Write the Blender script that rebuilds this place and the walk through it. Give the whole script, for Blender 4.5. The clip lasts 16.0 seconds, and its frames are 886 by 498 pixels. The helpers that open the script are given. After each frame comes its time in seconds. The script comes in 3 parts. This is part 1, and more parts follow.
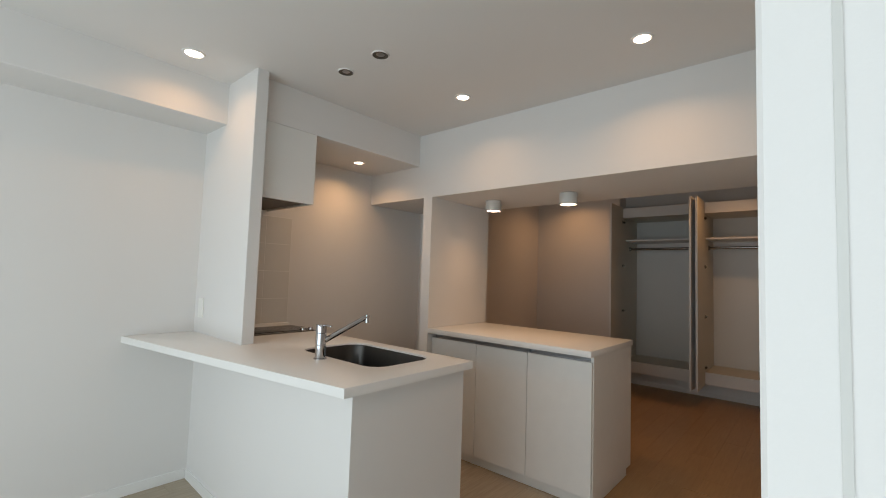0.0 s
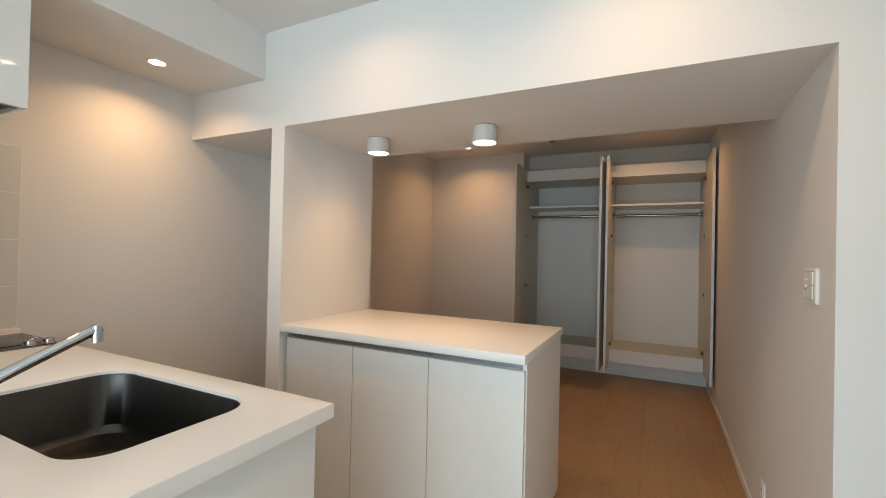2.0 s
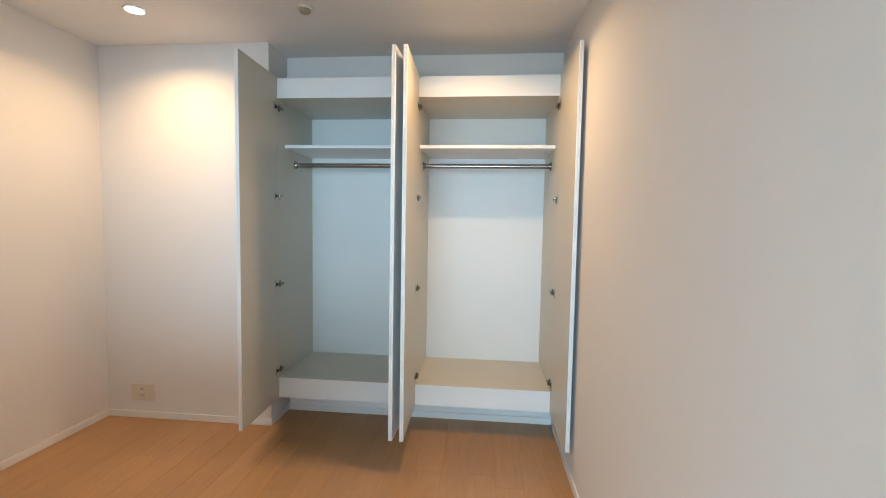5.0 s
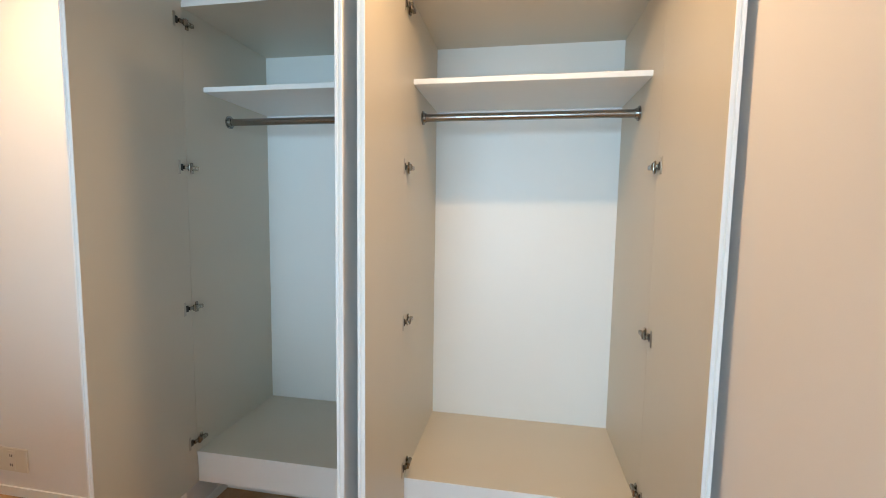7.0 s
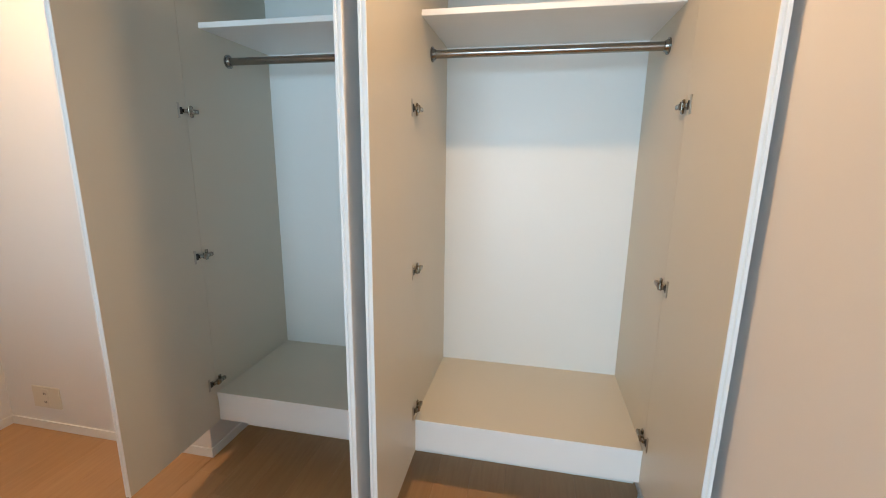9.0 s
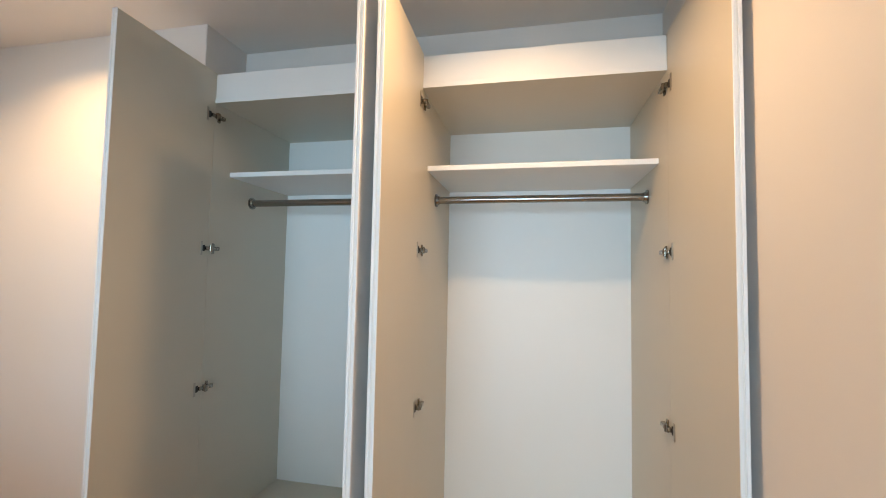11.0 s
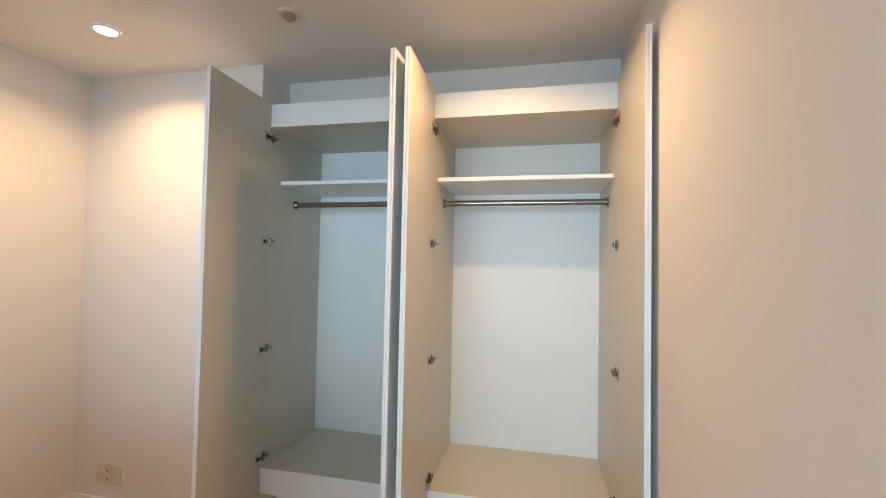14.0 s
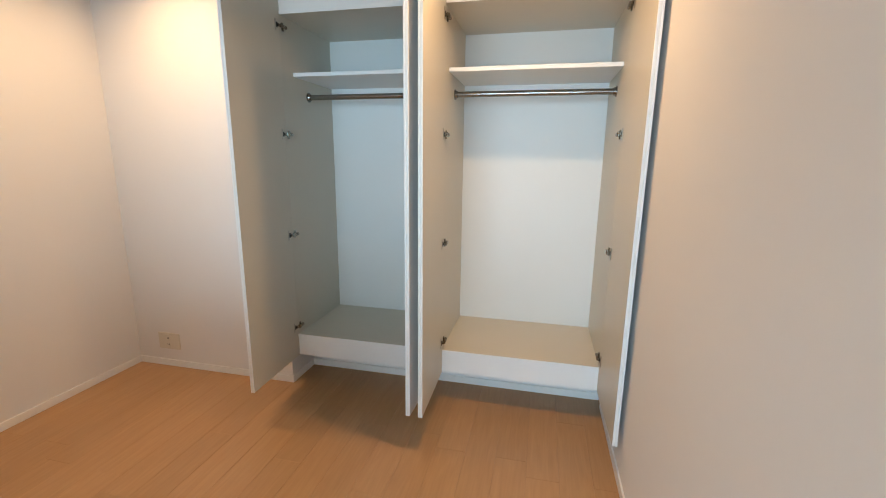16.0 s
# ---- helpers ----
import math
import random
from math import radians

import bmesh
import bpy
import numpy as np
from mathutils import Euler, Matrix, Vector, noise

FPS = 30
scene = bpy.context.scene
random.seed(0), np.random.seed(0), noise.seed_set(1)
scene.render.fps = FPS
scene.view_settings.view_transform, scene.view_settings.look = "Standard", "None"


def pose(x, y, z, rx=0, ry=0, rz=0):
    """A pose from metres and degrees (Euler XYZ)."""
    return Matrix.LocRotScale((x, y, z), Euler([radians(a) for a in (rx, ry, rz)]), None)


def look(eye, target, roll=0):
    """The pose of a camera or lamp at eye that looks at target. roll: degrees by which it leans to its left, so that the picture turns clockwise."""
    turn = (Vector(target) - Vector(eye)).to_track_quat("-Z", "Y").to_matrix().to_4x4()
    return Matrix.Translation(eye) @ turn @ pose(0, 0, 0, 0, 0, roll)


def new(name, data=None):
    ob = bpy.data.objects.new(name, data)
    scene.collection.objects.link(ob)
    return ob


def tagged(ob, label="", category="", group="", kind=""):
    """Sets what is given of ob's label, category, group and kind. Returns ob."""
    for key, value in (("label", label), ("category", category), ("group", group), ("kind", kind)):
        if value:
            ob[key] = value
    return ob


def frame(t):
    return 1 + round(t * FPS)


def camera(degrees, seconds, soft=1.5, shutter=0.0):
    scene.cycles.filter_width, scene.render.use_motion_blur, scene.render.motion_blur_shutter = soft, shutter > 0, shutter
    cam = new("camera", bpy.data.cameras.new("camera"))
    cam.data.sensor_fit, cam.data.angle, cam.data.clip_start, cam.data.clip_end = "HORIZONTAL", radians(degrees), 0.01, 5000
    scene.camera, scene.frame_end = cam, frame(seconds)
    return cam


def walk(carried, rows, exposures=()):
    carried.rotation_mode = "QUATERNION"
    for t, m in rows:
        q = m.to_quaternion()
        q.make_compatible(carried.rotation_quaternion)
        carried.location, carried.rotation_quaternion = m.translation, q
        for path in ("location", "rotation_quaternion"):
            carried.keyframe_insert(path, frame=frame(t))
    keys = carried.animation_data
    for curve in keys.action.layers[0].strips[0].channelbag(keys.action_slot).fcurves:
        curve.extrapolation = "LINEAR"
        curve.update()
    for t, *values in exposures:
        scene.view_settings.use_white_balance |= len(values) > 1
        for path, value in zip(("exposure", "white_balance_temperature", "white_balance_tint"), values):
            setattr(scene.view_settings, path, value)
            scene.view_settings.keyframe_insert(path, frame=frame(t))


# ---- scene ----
cam = camera(92.0, 16.0, soft=1.0)
PATH = [
    (0, (-0.042, 0.191, 1.303), (-1.354, 1.696, 1.426), 1.9),
    (0.2, (-0.114, 0.26, 1.297), (-1.447, 1.746, 1.418), 1.8),
    (0.5, (-0.225, 0.361, 1.299), (-1.575, 1.832, 1.421), 1.9),
    (0.6, (-0.266, 0.39, 1.3), (-1.61, 1.867, 1.42), 1.4),
    (1, (-0.355, 0.583, 1.297), (-1.684, 2.073, 1.407), 1.7),
    (1.5, (-0.457, 0.796, 1.296), (-1.632, 2.412, 1.373), 1.5),
    (2, (-0.577, 1.019, 1.278), (-1.463, 2.812, 1.297), 1.3),
    (2.5, (-0.624, 1.32, 1.27), (-1.23, 3.226, 1.235), 1.3),
    (3, (-0.652, 1.675, 1.287), (-1.031, 3.637, 1.217), 1.3),
    (3.5, (-0.672, 2.048, 1.297), (-0.914, 4.031, 1.205), 1.2),
    (4, (-0.643, 2.449, 1.286), (-0.835, 4.438, 1.199), 1.0),
    (4.5, (-0.604, 2.823, 1.324), (-0.772, 4.814, 1.229), 1.0),
    (5, (-0.58, 3.175, 1.352), (-0.764, 5.162, 1.227), 1.0),
    (5.2, (-0.574, 3.3, 1.355), (-0.763, 5.287, 1.226), 1.0),
    (7.3, (-0.581, 4.347, 1.340), (-0.95, 6.301, 1.135), 0.9),
    (7.5, (-0.579, 4.354, 1.333), (-0.957, 6.304, 1.099), 0.9),
    (8, (-0.57, 4.361, 1.34), (-0.966, 6.283, 0.958), 0.8),
    (8.2, (-0.572, 4.357, 1.339), (-0.967, 6.268, 0.904), 0.7),
    (10.3, (-0.584, 4.311, 1.384), (-0.995, 6.26, 1.212), 0.9),
    (10.5, (-0.584, 4.301, 1.4), (-0.996, 6.257, 1.316), 0.9),
    (11, (-0.576, 4.288, 1.419), (-0.992, 6.242, 1.529), 1.1),
    (11.5, (-0.573, 4.282, 1.43), (-0.989, 6.226, 1.642), 1.2),
    (12, (-0.575, 4.261, 1.438), (-0.997, 6.203, 1.668), 1.2),
    (12.5, (-0.583, 4.199, 1.441), (-1.006, 6.144, 1.635), 1.2),
    (13, (-0.576, 4.11, 1.451), (-0.998, 6.061, 1.574), 1.1),
    (13.5, (-0.517, 3.957, 1.44), (-0.939, 5.91, 1.528), 1.1),
    (14, (-0.491, 3.795, 1.407), (-0.92, 5.748, 1.47), 1.1),
    (14.5, (-0.49, 3.636, 1.398), (-0.927, 5.587, 1.425), 1.1),
    (15, (-0.486, 3.578, 1.388), (-0.923, 5.529, 1.337), 1.0),
    (15.5, (-0.488, 3.589, 1.382), (-0.926, 5.527, 1.155), 0.9),
    (16, (-0.492, 3.612, 1.38), (-0.924, 5.521, 0.966), 0.7),
]
EXPOSURES = [
    (0, -0.73, 7720, 26), (0.5, -0.53, 8000, 28), (1.0, -0.42, 7900, 27), (1.5, -0.33, 7650, 25), (2.0, 0.06, 7250, 21), (2.5, 0.33, 6920, 18.5),
    (3.0, 0.42, 6950, 19), (3.5, 0.42, 6900, 17), (4.0, 0.8, 6060, 12), (4.5, 1.27, 5920, 11), (5.0, 1.63, 5660, 8.5), (7.4, 1.73, 5780, 10), (12.0, 1.57, 5920, 12), (16.0, 1.62, 5890, 11),
]
walk(cam, [(t, look(eye, target, roll)) for t, eye, target, roll in PATH], EXPOSURES)

# ---- world and light ----
WARM, AMBER, DAY = (1.0, 0.66, 0.34), (1.0, 0.585, 0.245), (0.60, 0.87, 1.0)
world = bpy.data.worlds.new("sky")
scene.world = world
world.use_nodes = True
sky = world.node_tree.nodes.new("ShaderNodeTexSky")
sky.sky_type, sky.sun_disc, sky.sun_elevation, sky.sun_rotation = "NISHITA", False, radians(40), radians(60)
world.node_tree.links.new(sky.outputs[0], world.node_tree.nodes["Background"].inputs[0])
world.node_tree.nodes["Background"].inputs[1].default_value = 0.10
POWER_DAY, POWER_SPOT, POWER_BED, POWER_SURFACE = 103.0, 3.1, 3.25, 9.5


# ---- materials ----
def shade(name, base, rough=0.5, metal=0.0, vary=0.04, scale=6.0, bump=0.0, grain=200.0, coat=0.0, spec=0.5):
    """A painted or moulded surface: base colour with two scales of variation and a fine relief."""
    m = bpy.data.materials.new(name)
    m.use_nodes = True
    nt = m.node_tree
    b = nt.nodes["Principled BSDF"]
    b.inputs["Roughness"].default_value, b.inputs["Metallic"].default_value = rough, metal
    b.inputs["Coat Weight"].default_value, b.inputs["Specular IOR Level"].default_value = coat, spec
    co = nt.nodes.new("ShaderNodeTexCoord")
    big, fine = nt.nodes.new("ShaderNodeTexNoise"), nt.nodes.new("ShaderNodeTexNoise")
    big.inputs["Scale"].default_value, fine.inputs["Scale"].default_value = scale, grain
    big.inputs["Detail"].default_value, fine.inputs["Detail"].default_value = 3, 2
    nt.links.new(co.outputs["Object"], big.inputs["Vector"])
    nt.links.new(co.outputs["Object"], fine.inputs["Vector"])
    ramp = nt.nodes.new("ShaderNodeMix")
    ramp.data_type = "RGBA"
    ramp.inputs["A"].default_value = (*[c * (1 - vary) for c in base], 1)
    ramp.inputs["B"].default_value = (*[min(1, c * (1 + vary)) for c in base], 1)
    nt.links.new(big.outputs["Fac"], ramp.inputs["Factor"])
    nt.links.new(ramp.outputs["Result"], b.inputs["Base Color"])
    r = nt.nodes.new("ShaderNodeMapRange")
    r.inputs["To Min"].default_value, r.inputs["To Max"].default_value = rough * 0.88, min(1, rough * 1.12)
    nt.links.new(fine.outputs["Fac"], r.inputs["Value"])
    nt.links.new(r.outputs["Result"], b.inputs["Roughness"])
    if bump:
        k = nt.nodes.new("ShaderNodeBump")
        k.inputs["Strength"].default_value, k.inputs["Distance"].default_value = bump, 0.001
        nt.links.new(fine.outputs["Fac"], k.inputs["Height"])
        nt.links.new(k.outputs["Normal"], b.inputs["Normal"])
    return m


def wood_planks(name, dark, light):
    """Plank flooring: long grain along y, a tone of its own for each plank."""
    m = bpy.data.materials.new(name)
    m.use_nodes = True
    nt = m.node_tree
    b = nt.nodes["Principled BSDF"]
    co, info = nt.nodes.new("ShaderNodeTexCoord"), nt.nodes.new("ShaderNodeObjectInfo")
    off = nt.nodes.new("ShaderNodeVectorMath")
    off.operation = "MULTIPLY_ADD"
    nt.links.new(info.outputs["Random"], off.inputs[0])
    off.inputs[1].default_value = (37, 91, 13)
    nt.links.new(co.outputs["Object"], off.inputs[2])
    mp = nt.nodes.new("ShaderNodeMapping")
    mp.inputs["Scale"].default_value = (1, 0.07, 1)
    nt.links.new(off.outputs[0], mp.inputs["Vector"])
    grain, blot = nt.nodes.new("ShaderNodeTexNoise"), nt.nodes.new("ShaderNodeTexNoise")
    grain.inputs["Scale"].default_value, grain.inputs["Detail"].default_value, grain.inputs["Distortion"].default_value = 70, 5, 0.6
    blot.inputs["Scale"].default_value, blot.inputs["Detail"].default_value = 7, 2
    nt.links.new(mp.outputs["Vector"], grain.inputs["Vector"])
    nt.links.new(mp.outputs["Vector"], blot.inputs["Vector"])
    ramp = nt.nodes.new("ShaderNodeValToRGB")
    ramp.color_ramp.elements[0].position, ramp.color_ramp.elements[1].position = 0.3, 0.72
    ramp.color_ramp.elements[0].color = dark
    ramp.color_ramp.elements[1].color = light
    nt.links.new(grain.outputs["Fac"], ramp.inputs["Fac"])
    hsv = nt.nodes.new("ShaderNodeHueSaturation")
    tone = nt.nodes.new("ShaderNodeMapRange")
    tone.inputs["To Min"].default_value, tone.inputs["To Max"].default_value = 0.95, 1.05
    nt.links.new(info.outputs["Random"], tone.inputs["Value"])
    mul = nt.nodes.new("ShaderNodeMath")
    mul.operation = "MULTIPLY"
    bl = nt.nodes.new("ShaderNodeMapRange")
    bl.inputs["To Min"].default_value, bl.inputs["To Max"].default_value = 0.95, 1.05
    nt.links.new(blot.outputs["Fac"], bl.inputs["Value"])
    nt.links.new(tone.outputs["Result"], mul.inputs[0])
    nt.links.new(bl.outputs["Result"], mul.inputs[1])
    nt.links.new(mul.outputs[0], hsv.inputs["Value"])
    nt.links.new(ramp.outputs["Color"], hsv.inputs["Color"])
    nt.links.new(hsv.outputs["Color"], b.inputs["Base Color"])
    b.inputs["Roughness"].default_value = 0.36
    k = nt.nodes.new("ShaderNodeBump")
    k.inputs["Strength"].default_value, k.inputs["Distance"].default_value = 0.08, 0.001
    nt.links.new(grain.outputs["Fac"], k.inputs["Height"])
    nt.links.new(k.outputs["Normal"], b.inputs["Normal"])
    return m


def glow(name, colour, strength):
    m = bpy.data.materials.new(name)
    m.use_nodes = True
    b = m.node_tree.nodes["Principled BSDF"]
    b.inputs["Base Color"].default_value = (0.8, 0.8, 0.8, 1)
    b.inputs["Emission Color"].default_value = (*colour, 1)
    b.inputs["Emission Strength"].default_value = strength
    return m


def glass(name):
    m = bpy.data.materials.new(name)
    m.use_nodes = True
    b = m.node_tree.nodes["Principled BSDF"]
    b.inputs["Transmission Weight"].default_value, b.inputs["Roughness"].default_value, b.inputs["IOR"].default_value = 1.0, 0.0, 1.45
    return m


PAPER = shade("white_wallpaper", (0.75, 0.73, 0.71), 0.85, vary=0.02, scale=1.5, bump=0.14, grain=420, spec=0.25)
CEIL = shade("ceiling_paper", (0.75, 0.73, 0.71), 0.9, vary=0.02, scale=1.2, bump=0.14, grain=380, spec=0.2)
TRIM = shade("white_trim", (0.80, 0.79, 0.77), 0.45, vary=0.02, scale=9)
MELAMINE = shade("melamine", (0.63, 0.585, 0.49), 0.38, vary=0.02, scale=4, bump=0.06, grain=600)
BACKING = shade("white_backing", (0.77, 0.77, 0.745), 0.42, vary=0.015, scale=3)
EDGE = shade("white_edging", (0.82, 0.82, 0.81), 0.48, vary=0.015, scale=9)
HOUSING = shade("lamp_housing", (0.60, 0.59, 0.56), 0.5, vary=0.02, scale=12)
STONE = shade("acrylic_worktop", (0.80, 0.785, 0.76), 0.36, vary=0.010, scale=40, grain=700)
CABINET = shade("cabinet_front", (0.78, 0.765, 0.735), 0.40, vary=0.03, scale=14, bump=0.05, grain=300)
GLOSSY = shade("glossy_white", (0.78, 0.775, 0.75), 0.05, vary=0.015, scale=4, coat=0.4)
STEEL = shade("brushed_steel", (0.30, 0.285, 0.26), 0.2, 1.0, vary=0.05, scale=20)
SINK = shade("dark_steel", (0.085, 0.08, 0.075), 0.34, 1.0, vary=0.08, scale=14)
CHROME = shade("chrome", (0.52, 0.52, 0.53), 0.08, 1.0, vary=0.02, scale=20)
NICKEL = shade("nickel", (0.26, 0.23, 0.19), 0.20, 1.0, vary=0.08, scale=40)
PLATE = shade("hinge_plate", (0.48, 0.44, 0.38), 0.3, 1.0, vary=0.06, scale=40)
BLACK = shade("black_glass", (0.012, 0.011, 0.011), 0.22, vary=0.1, scale=10)
SUBFLOOR = shade("brown_subfloor", (0.17, 0.09, 0.04), 0.8, vary=0.1, scale=10)
# Near-black colour that paints the shade inside gaps, slots and recesses
DARK = shade("gap_shade", (0.03, 0.028, 0.026), 0.7, vary=0.1, scale=10)
ALU = shade("aluminium_rail", (0.42, 0.43, 0.45), 0.35, 1.0, vary=0.05, scale=20)
TILE = shade("ceramic_tile", (0.70, 0.68, 0.645), 0.16, vary=0.02, scale=7)
GROUT = shade("grout", (0.83, 0.81, 0.78), 0.9, vary=0.06, scale=40)
CREAM = shade("cream_plastic", (0.66, 0.61, 0.51), 0.4, vary=0.02, scale=15)
BEIGE = shade("beige_plastic", (0.36, 0.30, 0.23), 0.5, vary=0.04, scale=30)
PLASTIC = shade("white_plastic", (0.80, 0.79, 0.75), 0.35, vary=0.015, scale=15)
FILTER = shade("grey_filter", (0.085, 0.07, 0.055), 0.5, 0.2, vary=0.08, scale=30)
LENS = glow("lamp_lens", (1.0, 0.86, 0.66), 14.0)
WOOD = wood_planks("maple_flooring", (0.40, 0.226, 0.10, 1), (0.455, 0.266, 0.122, 1))
OAK = wood_planks("pale_oak_flooring", (0.35, 0.275, 0.195, 1), (0.45, 0.37, 0.275, 1))
GLASS = glass("window_glass")


# ---- mesh helpers ----
def add_box(bm, x0, x1, y0, y1, z0, z1, bevel=0.0, seg=1):
    m = Matrix.LocRotScale(((x0 + x1) / 2, (y0 + y1) / 2, (z0 + z1) / 2), None, (x1 - x0, y1 - y0, z1 - z0))
    vs = bmesh.ops.create_cube(bm, size=1.0, matrix=m)["verts"]
    if bevel:
        es = list({e for v in vs for e in v.link_edges})
        bmesh.ops.bevel(bm, geom=es, offset=bevel, segments=seg, affect="EDGES", profile=0.5)
    return bm


def box(x0, x1, y0, y1, z0, z1, bevel=0.0, seg=1):
    return add_box(bmesh.new(), x0, x1, y0, y1, z0, z1, bevel, seg)


def add_tube(bm, a, b, r0, r1=None, n=24, caps=True):
    a, b = Vector(a), Vector(b)
    q = (b - a).to_track_quat("Z", "Y").to_matrix().to_4x4()
    bmesh.ops.create_cone(bm, cap_ends=caps, segments=n, radius1=r0, radius2=r0 if r1 is None else r1, depth=(b - a).length,
                          matrix=Matrix.Translation((a + b) / 2) @ q)
    return bm


def tube(a, b, r0, r1=None, n=24):
    return add_tube(bmesh.new(), a, b, r0, r1, n)


def lathe(centre, profile, n=40):
    """A turned shape round a vertical axis: profile is (radius, z) from end to end."""
    bm = bmesh.new()
    rings = []
    for r, z in profile:
        if r < 1e-6:
            rings.append([bm.verts.new((centre[0], centre[1], z))])
        else:
            rings.append([bm.verts.new((centre[0] + r * math.cos(2 * math.pi * i / n), centre[1] + r * math.sin(2 * math.pi * i / n), z)) for i in range(n)])
    for p, q in zip(rings, rings[1:]):
        for i in range(n):
            k = (i + 1) % n
            loop = [p[i % len(p)], p[k % len(p)], q[k % len(q)], q[i % len(q)]]
            loop = list(dict.fromkeys(loop))
            if len(loop) > 2:
                bm.faces.new(loop)
    bmesh.ops.recalc_face_normals(bm, faces=bm.faces)
    return bm


def prism(outline, z0, z1, bevel=0.0):
    """An upright slab over a plan outline."""
    bm = bmesh.new()
    low = [bm.verts.new((x, y, z0)) for x, y in outline]
    top = [bm.verts.new((x, y, z1)) for x, y in outline]
    n = len(outline)
    bm.faces.new(low[::-1]), bm.faces.new(top)
    for i in range(n):
        bm.faces.new((low[i], low[(i + 1) % n], top[(i + 1) % n], top[i]))
    bmesh.ops.recalc_face_normals(bm, faces=bm.faces)
    if bevel:
        bmesh.ops.bevel(bm, geom=list(bm.edges), offset=bevel, segments=2, affect="EDGES", profile=0.5)
    return bm


def rounded(x0, x1, y0, y1, r, n=8):
    pts = []
    for cx, cy, a in ((x1 - r, y1 - r, 0), (x0 + r, y1 - r, 90), (x0 + r, y0 + r, 180), (x1 - r, y0 + r, 270)):
        for i in range(n + 1):
            t = radians(a + 90 * i / n)
            pts.append((cx + r * math.cos(t), cy + r * math.sin(t)))
    return pts


def smooth(me, angle=35):
    for p in me.polygons:
        p.use_smooth = True
    bm = bmesh.new()
    bm.from_mesh(me)
    for e in bm.edges:
        if len(e.link_faces) == 2 and e.calc_face_angle(0) > radians(angle):
            e.smooth = False
    bm.to_mesh(me)
    bm.free()


def mesh(name, bm, material, origin=(0, 0, 0), soft=True):
    bmesh.ops.translate(bm, verts=bm.verts, vec=-Vector(origin))
    me = bpy.data.meshes.new(name)
    bm.to_mesh(me)
    bm.free()
    me.materials.append(material)
    if soft:
        smooth(me)
    return me


def base_of(ob):
    p = Vector(ob.location)
    while ob.parent:
        ob = ob.parent
        p += Vector(ob.location)
    return p


def thing(name, at, label, category, group=""):
    ob = new(name)
    ob.location = at
    ob.empty_display_size = 0.05
    return tagged(ob, label, category, group)


def part(name, bm, material, parent, label="", soft=True):
    """Links a bmesh, given in world places, as one mesh under a thing or a part."""
    ob = new(name, mesh(name, bm, material, base_of(parent), soft))
    ob.parent = parent
    return tagged(ob, label)


def solid(name, bm, material, label, category, at=(0, 0, 0), group=""):
    ob = new(name, mesh(name, bm, material, at))
    ob.location = at
    return tagged(ob, label, category, group)


def structure(name, bm, material, label, category="wall"):
    return tagged(new(name, mesh(name, bm, material)), label, category, "", "structure")


# ---- the shell ----
H1, H2, BEAM = 2.41, 2.45, 1.905          # ceiling of the living side, of the bedroom, underside of the cross beam
XL, XB, XR = -3.01, -3.09, -0.09         # living left wall, bedroom left wall, bedroom right wall
Y1, Y2, YF, YB = 2.60, 3.36, 5.795, 6.05  # beam front, beam back, bedroom far wall, wall above the wardrobe
YS = -1.3                                 # window wall
WALL = "white textured wallpaper on a plain wall"
structure("wall_living_left", box(XL - 0.12, XL, YS - 0.12, Y2, 0, H1), PAPER, WALL)
structure("wall_bedroom_left", box(XB - 0.12, XB, Y2, 6.62, 0, H2), PAPER, WALL)
structure("wall_bedroom_far", box(XB - 0.01, -1.935, YF, 6.62, -0.012, H2 + 0.01, 0.003), PAPER, "white wallpapered far wall beside the wardrobe")
structure("wall_alcove_back", box(-1.935, XR, 6.50, 6.62, 0, 2.24), PAPER, "white wall behind the wardrobe")
structure("wall_above_wardrobe", box(-1.935, XR, YB, 6.62, 2.24, H2), PAPER, "white bulkhead above the wardrobe top")
structure("wall_opening_side", prism([(-0.115, Y1), (0.20, Y1), (0.20, Y2), (-0.107, Y2)], 0, BEAM), PAPER, "white side of the wide opening with switches")
structure("wall_bedroom_right", prism([(-0.107, Y2), (0.20, Y2), (0.20, 6.62), (XR, 6.62), (XR, 5.0)], 0, H2), PAPER, "long white wallpapered wall beside the wardrobe")
structure("wall_living_right", box(0.15, 0.27, 0.70, Y1, 0, H1), PAPER, WALL)
structure("wall_partition", box(-0.073, 1.20, 0.571, 0.70, -0.012, H1 + 0.01, 0.004), PAPER, "white end of a short partition wall")
# The groove's shade is put on as a thin grey strip
structure("joint_shade_partition", box(-0.031, -0.0255, 0.5695, 0.571, 0, H1), HOUSING, "thin grey strip painting the shade of a joint down the partition", "trim")
structure("wall_living_east", box(1.20, 1.32, YS - 0.12, 0.70, 0, H1), PAPER, WALL)
structure("wall_window_left", box(XL, -2.70, YS - 0.12, YS, 0, H1), PAPER, WALL)
structure("wall_window_right", box(0.85, 1.20, YS - 0.12, YS, 0, H1), PAPER, WALL)
structure("wall_window_head", box(-2.70, 0.85, YS - 0.12, YS, 2.12, H1), PAPER, WALL)
structure("wall_window_foot", box(-2.70, 0.85, YS - 0.12, YS, 0, 0.06), PAPER, WALL)
structure("wall_cross_beam", box(XL, 0.20, Y1, Y2, BEAM, H2), PAPER, "deep white cross beam between kitchen and bedroom", "beam")
structure("wall_stub", box(-2.36, -2.27, Y1, Y2, 0, BEAM), PAPER, "short white wall beside the fridge niche")
structure("wall_niche_back", box(XL, -2.36, Y2 - 0.12, Y2, 0, BEAM), PAPER, "white back of the fridge niche")
